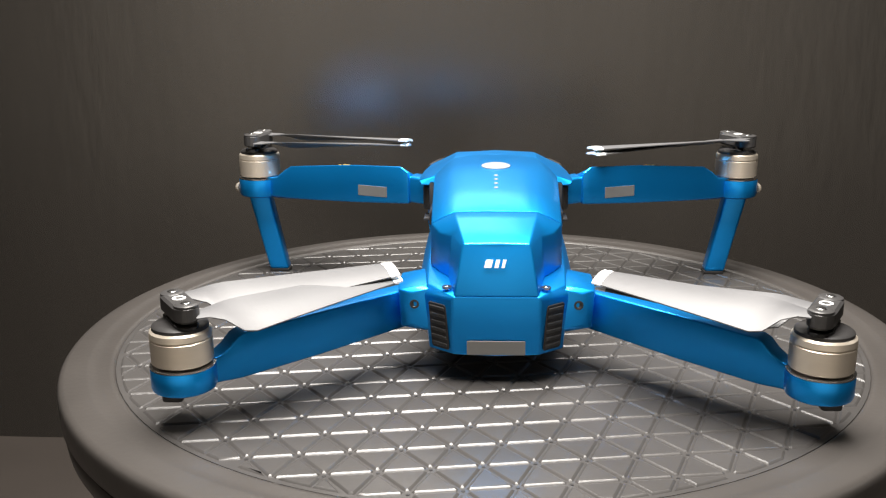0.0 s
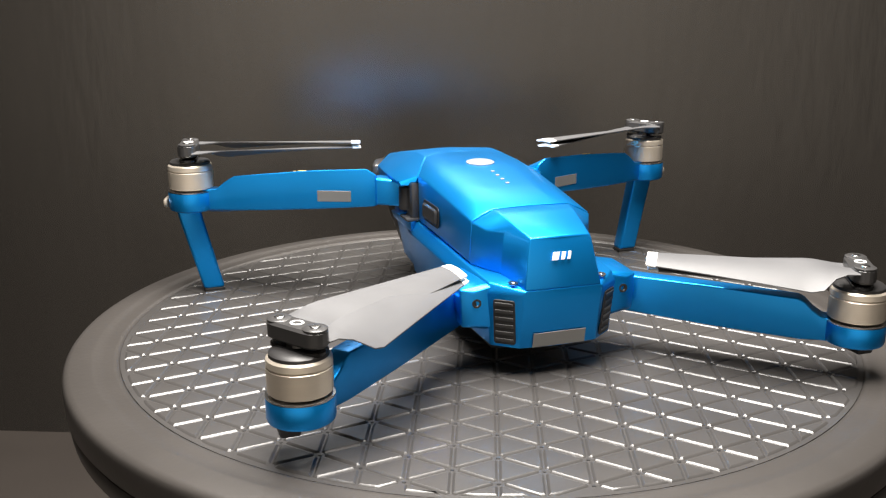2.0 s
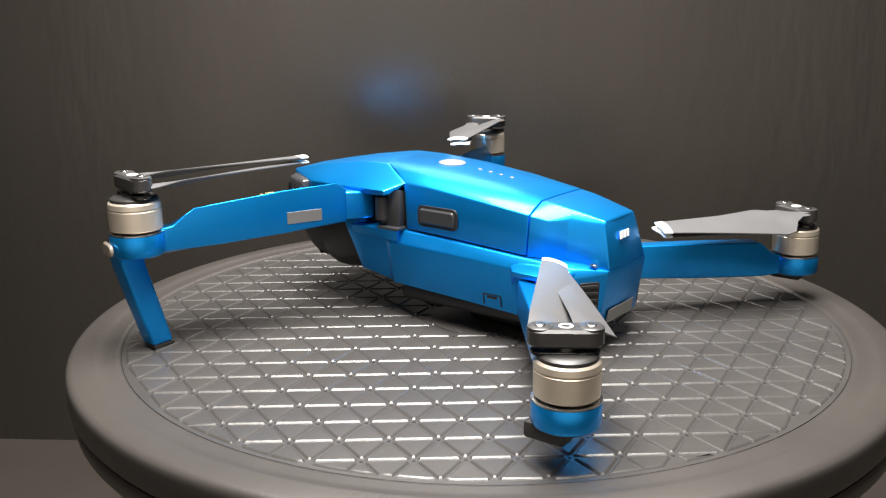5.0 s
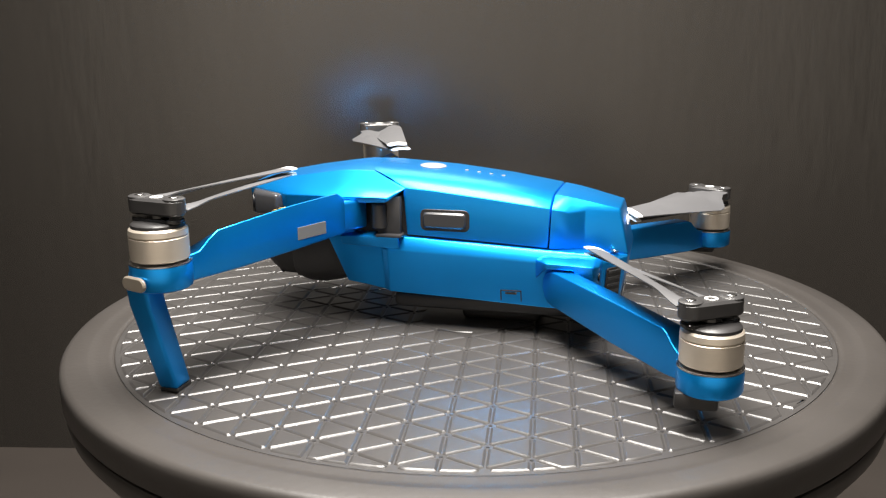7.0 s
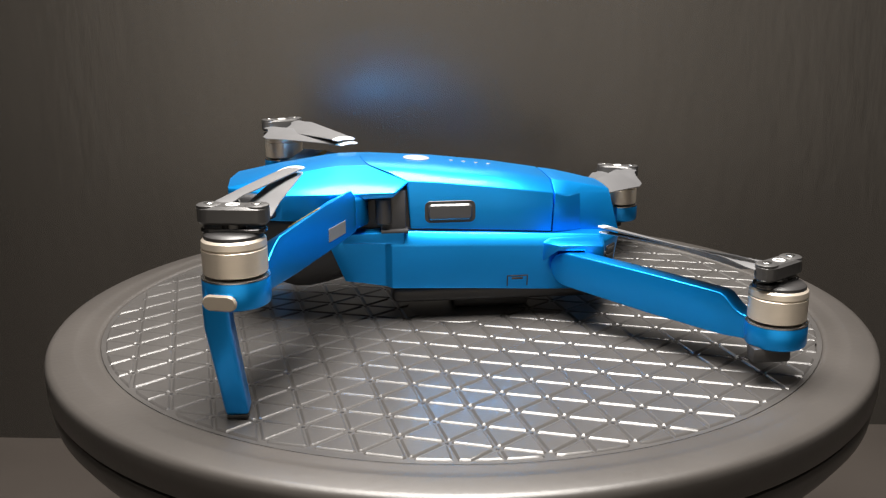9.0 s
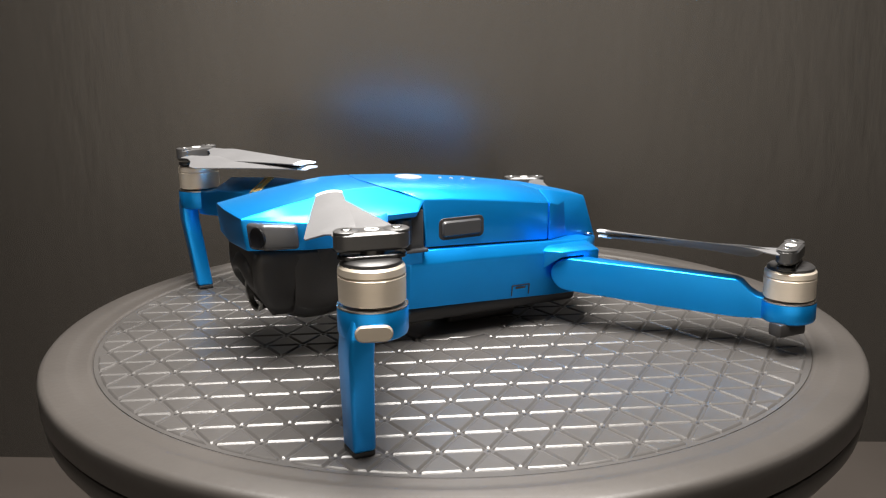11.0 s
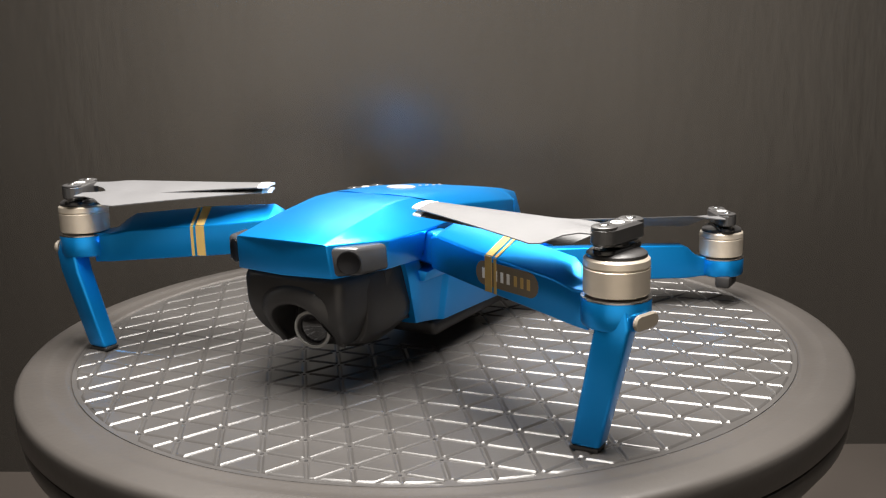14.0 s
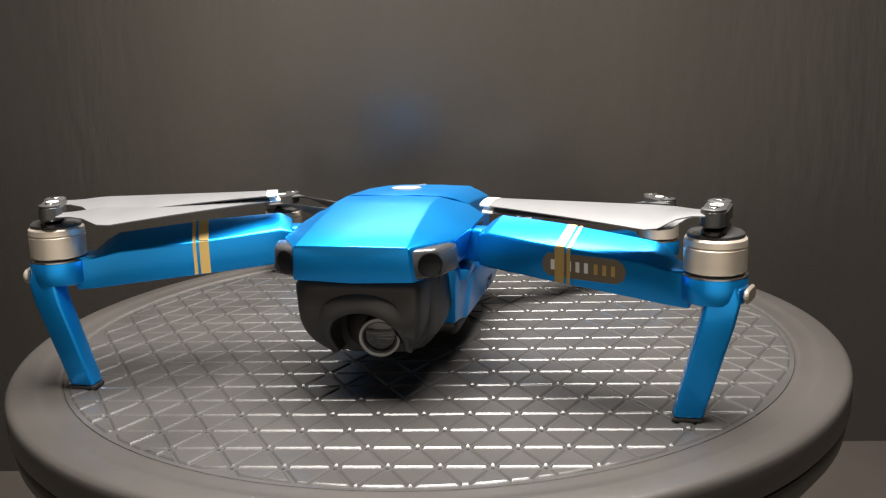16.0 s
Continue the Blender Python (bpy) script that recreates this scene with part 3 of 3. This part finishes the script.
    nose = part("nose", loft([
        mirror([(0, 29.3, 78.5), (21.5, 25.2, 77.4), (31.3, 7.3, 70.7), (40.2, 13.5, 67.4), (38.4, 13.5, 64.6), (0, 16, 62)]),
        mirror([(0, 40, 78.5), (21.5, 39.0, 77.4), (30.4, 37.5, 71.6), (39.2, 37, 67.1), (36.8, 37, 63.4), (0, 38, 58)]),
        mirror([(0, 46, 77.9), (21.4, 45, 76.8), (30.2, 43, 71.3), (39.0, 42, 67.0), (35.6, 40, 53.2), (0, 42, 53.4)]),
        mirror([(0, 70, 73.9), (22, 69, 73.2), (29.4, 68, 69.6), (36.6, 66, 66.6), (34.4, 66, 54.0), (0, 68, 53.5)]),
        mirror([(0, 93.0, 69.2), (22.6, 91.6, 68.7), (23.2, 91.3, 68.2), (23.6, 90.8, 67.6), (24.6, 89.8, 54.2), (0, 91.5, 53.8)])], 0.7), BLUE, top, "blue nose shell with faceted top")
    for s in (-1, 1):
        eye = part("sensor_pod", loft([[(22.5 * s, 90.2, 67.2), (33.6 * s, 85.2, 67.2), (34.6 * s, 84.6, 55.6), (23.2 * s, 89.2, 54.6)],
                                       [(24 * s, 66, 66.4), (38.6 * s, 70.5, 66.4), (39.0 * s, 70.0, 55.8), (24 * s, 66, 54.8)]], 1.8, 3), POD, top, "dark glossy sensor housing")
        fr = facing((29.4 * s - 1.2, 86.9 + 0.5 * s, 61.0), (-1, 0.44 * s, 0), (0, 0, 1))
        part("sensor_lens", moved(lathe([(4.9, -0.8), (4.9, 0.3), (4.5, 0.45), (4.1, 0.2), (0.02, 0.1)], (0, 0, 0), 28), fr), EYE, eye, "round dark lens")
    # gimbal and camera under the nose
    def under(y, w, zb):
        return mirror([(0, y, 53.8), (w - 3, y, 53.8), (w, y, 51), (w, y, zb + 13), (w - 1.4, y, zb + 7.5), (w - 5.5, y, zb + 2.6), (w - 12, y, zb + 0.4), (0, y, zb)])

    gim = part("gimbal", loft([under(37, 29.4, 21.6), under(46, 28.8, 18.8), under(55, 27.6, 16.8), under(62, 26.6, 16.6), under(69, 26.0, 18.6)], 0.5), BLACK, top, "black gimbal mount under the nose", 60)
    # hood: thick arch open at the lower front, its lip curving in below
    outer = [(13.0, 19.5), (17.0, 21.5), (22.0, 26.5), (25.2, 34), (26, 44), (25, 53), (12, 53.9), (-2, 53.9), (-14, 53.9), (-25, 53), (-26, 44), (-25.2, 34), (-22.4, 26.5), (-18.5, 21.5)]
    inner = [(11.0, 21.0), (12.4, 25), (12.8, 29), (12.0, 33), (9.6, 36.8), (5.6, 39.4), (1.0, 40.7), (-3.6, 40.7), (-8.0, 39.7), (-12, 37.5), (-15.0, 34), (-16.6, 30), (-17.0, 26.5), (-16.4, 23.0)]
    outer, inner = eased(outer, 4), eased(inner, 4)
    bm = bmesh.new()
    skins = []
    for y, e in ((87.0, 0.30), (86.6, 0.18), (85.4, 0.07), (83.0, 0.0), (76, 0.0), (66, 0.0), (56, 0.0)):
        row = []
        for (xo, zo), (xi, zi) in zip(outer, inner):
            lean = 0.018 * max(0, 44 - zo) ** 2 * min(1, max(0, (y - 62) / 20))
            row.append((bm.verts.new((xo + (xi - xo) * e, y - lean, zo + (zi - zo) * e)), bm.verts.new((xi, y - lean - (1.5 if e == 0.3 else 0), zi))))
        skins.append(row)
    n = len(outer)
    for a, b in zip(skins, skins[1:]):
        for i in range(n - 1):
            bm.faces.new((a[i][0], a[i + 1][0], b[i + 1][0], b[i][0]))
            bm.faces.new((a[i][1], b[i][1], b[i + 1][1], a[i + 1][1]))
        for i in (0, n - 1):
            bm.faces.new((a[i][0], b[i][0], b[i][1], a[i][1]))
    for row in (skins[0], skins[-1]):
        for i in range(n - 1):
            bm.faces.new((row[i][0], row[i][1], row[i + 1][1], row[i + 1][0]))
    part("hood", finish(bm), BLACK, gim, "black camera hood", 50)
    # rounded lip standing proud round the hood's opening
    lip = bmesh.new()
    rings = []
    for xi, zi in inner:
        out = Vector((xi + 6, zi - 27)).normalized()
        back = 87.0 - 0.018 * max(0, 40 - zi) ** 2
        w = min(1.0, max(0.0, (zi - 24) / 16))
        w = w * w * (3 - 2 * w)
        rings.append([lip.verts.new((xi + out.x * r * (0.4 + 0.6 * w), back - 3.5 * (1 - w) + f * (0.3 + 0.7 * w), zi + out.y * r * (0.4 + 0.6 * w)))
                      for r, f in ((0, -5), (-0.2, 0.8), (0.3, 1.6), (1.6, 2.0), (4.0, 1.7), (6.4, 0.8), (8.6, -0.8), (9.2, -5))])
    for a, b in zip(rings, rings[1:]):
        for i in range(8):
            lip.faces.new((a[i], a[(i + 1) % 8], b[(i + 1) % 8], b[i]))
    lip.faces.new(rings[0])
    lip.faces.new(rings[-1])
    part("hood_lip", finish(lip), BLACK, gim, "", 50)
    ball = bmesh.new()
    bmesh.ops.create_uvsphere(ball, u_segments=28, v_segments=16, radius=1)
    bmesh.ops.scale(ball, vec=(14, 12, 12.5), verts=ball.verts)
    bmesh.ops.translate(ball, vec=(-3, 66, 30.5), verts=ball.verts)
    part("camera_body", finish(ball), BLACK, gim, "small black camera", 60)
    fr = facing((-8.2, 83.5, 29.8), (-1, -0.15, 0), (0, 0.12, 1))
    part("camera_barrel", moved(lathe([(8.0, -14), (8.0, 0), (7.6, 0.5), (6.6, 0.5), (6.2, -1.2)], (0, 0, 0), 40), fr), BLACK, gim)
    part("lens_ring", moved(lathe([(8.3, -0.4), (8.3, 0.75), (7.2, 0.95), (7.0, 0.0)], (0, 0, 0), 40, 0.0, True), fr), PALE, gim, "thin grey lens ring")
    part("lens", moved(lathe([(6.6, -1.6), (6.4, -0.9), (4, -0.3), (0.5, -0.1)], (0, 0, 0), 36), fr), LENS, gim, "dark glass lens")
    for s in (-1, 1):
        front_arm(top, s)
        motor(top, FRONT[0] * s, FRONT[1] - 0.6, 58.8, 72.0)
        rear_arm(top, s)
        motor(top, REAR[0] * s, REAR[1], 26.4, 39.8)
    propeller(top, -FRONT[0], FRONT[1] - 1, 81.6, -47.5, 58.0, 1, 6.0, 0.0, 6)
    propeller(top, FRONT[0], FRONT[1], 80.6, 51.0, 33.5, -1, 6.0, 0.0, 2)
    propeller(top, -REAR[0], REAR[1] + 1, 48.8, -42.5, -85.0, -1, 5.6, 0.0)
    propeller(top, REAR[0], REAR[1] + 1, 48.8, 41.5, -94, 1, 5.6, 0.0)
    return top


table = turntable()
drone = drone_thing()
REST = pose(0.0192, 0.0134, 0.0, 0, 0, -2.1)


def motions():
    walk(table, [(t, pose(0, 0, 0, 0, 0, a)) for t, a in TURN])
    walk(drone, [(t, pose(0, 0, 0, 0, 0, a) @ REST) for t, a in TURN])


motions()
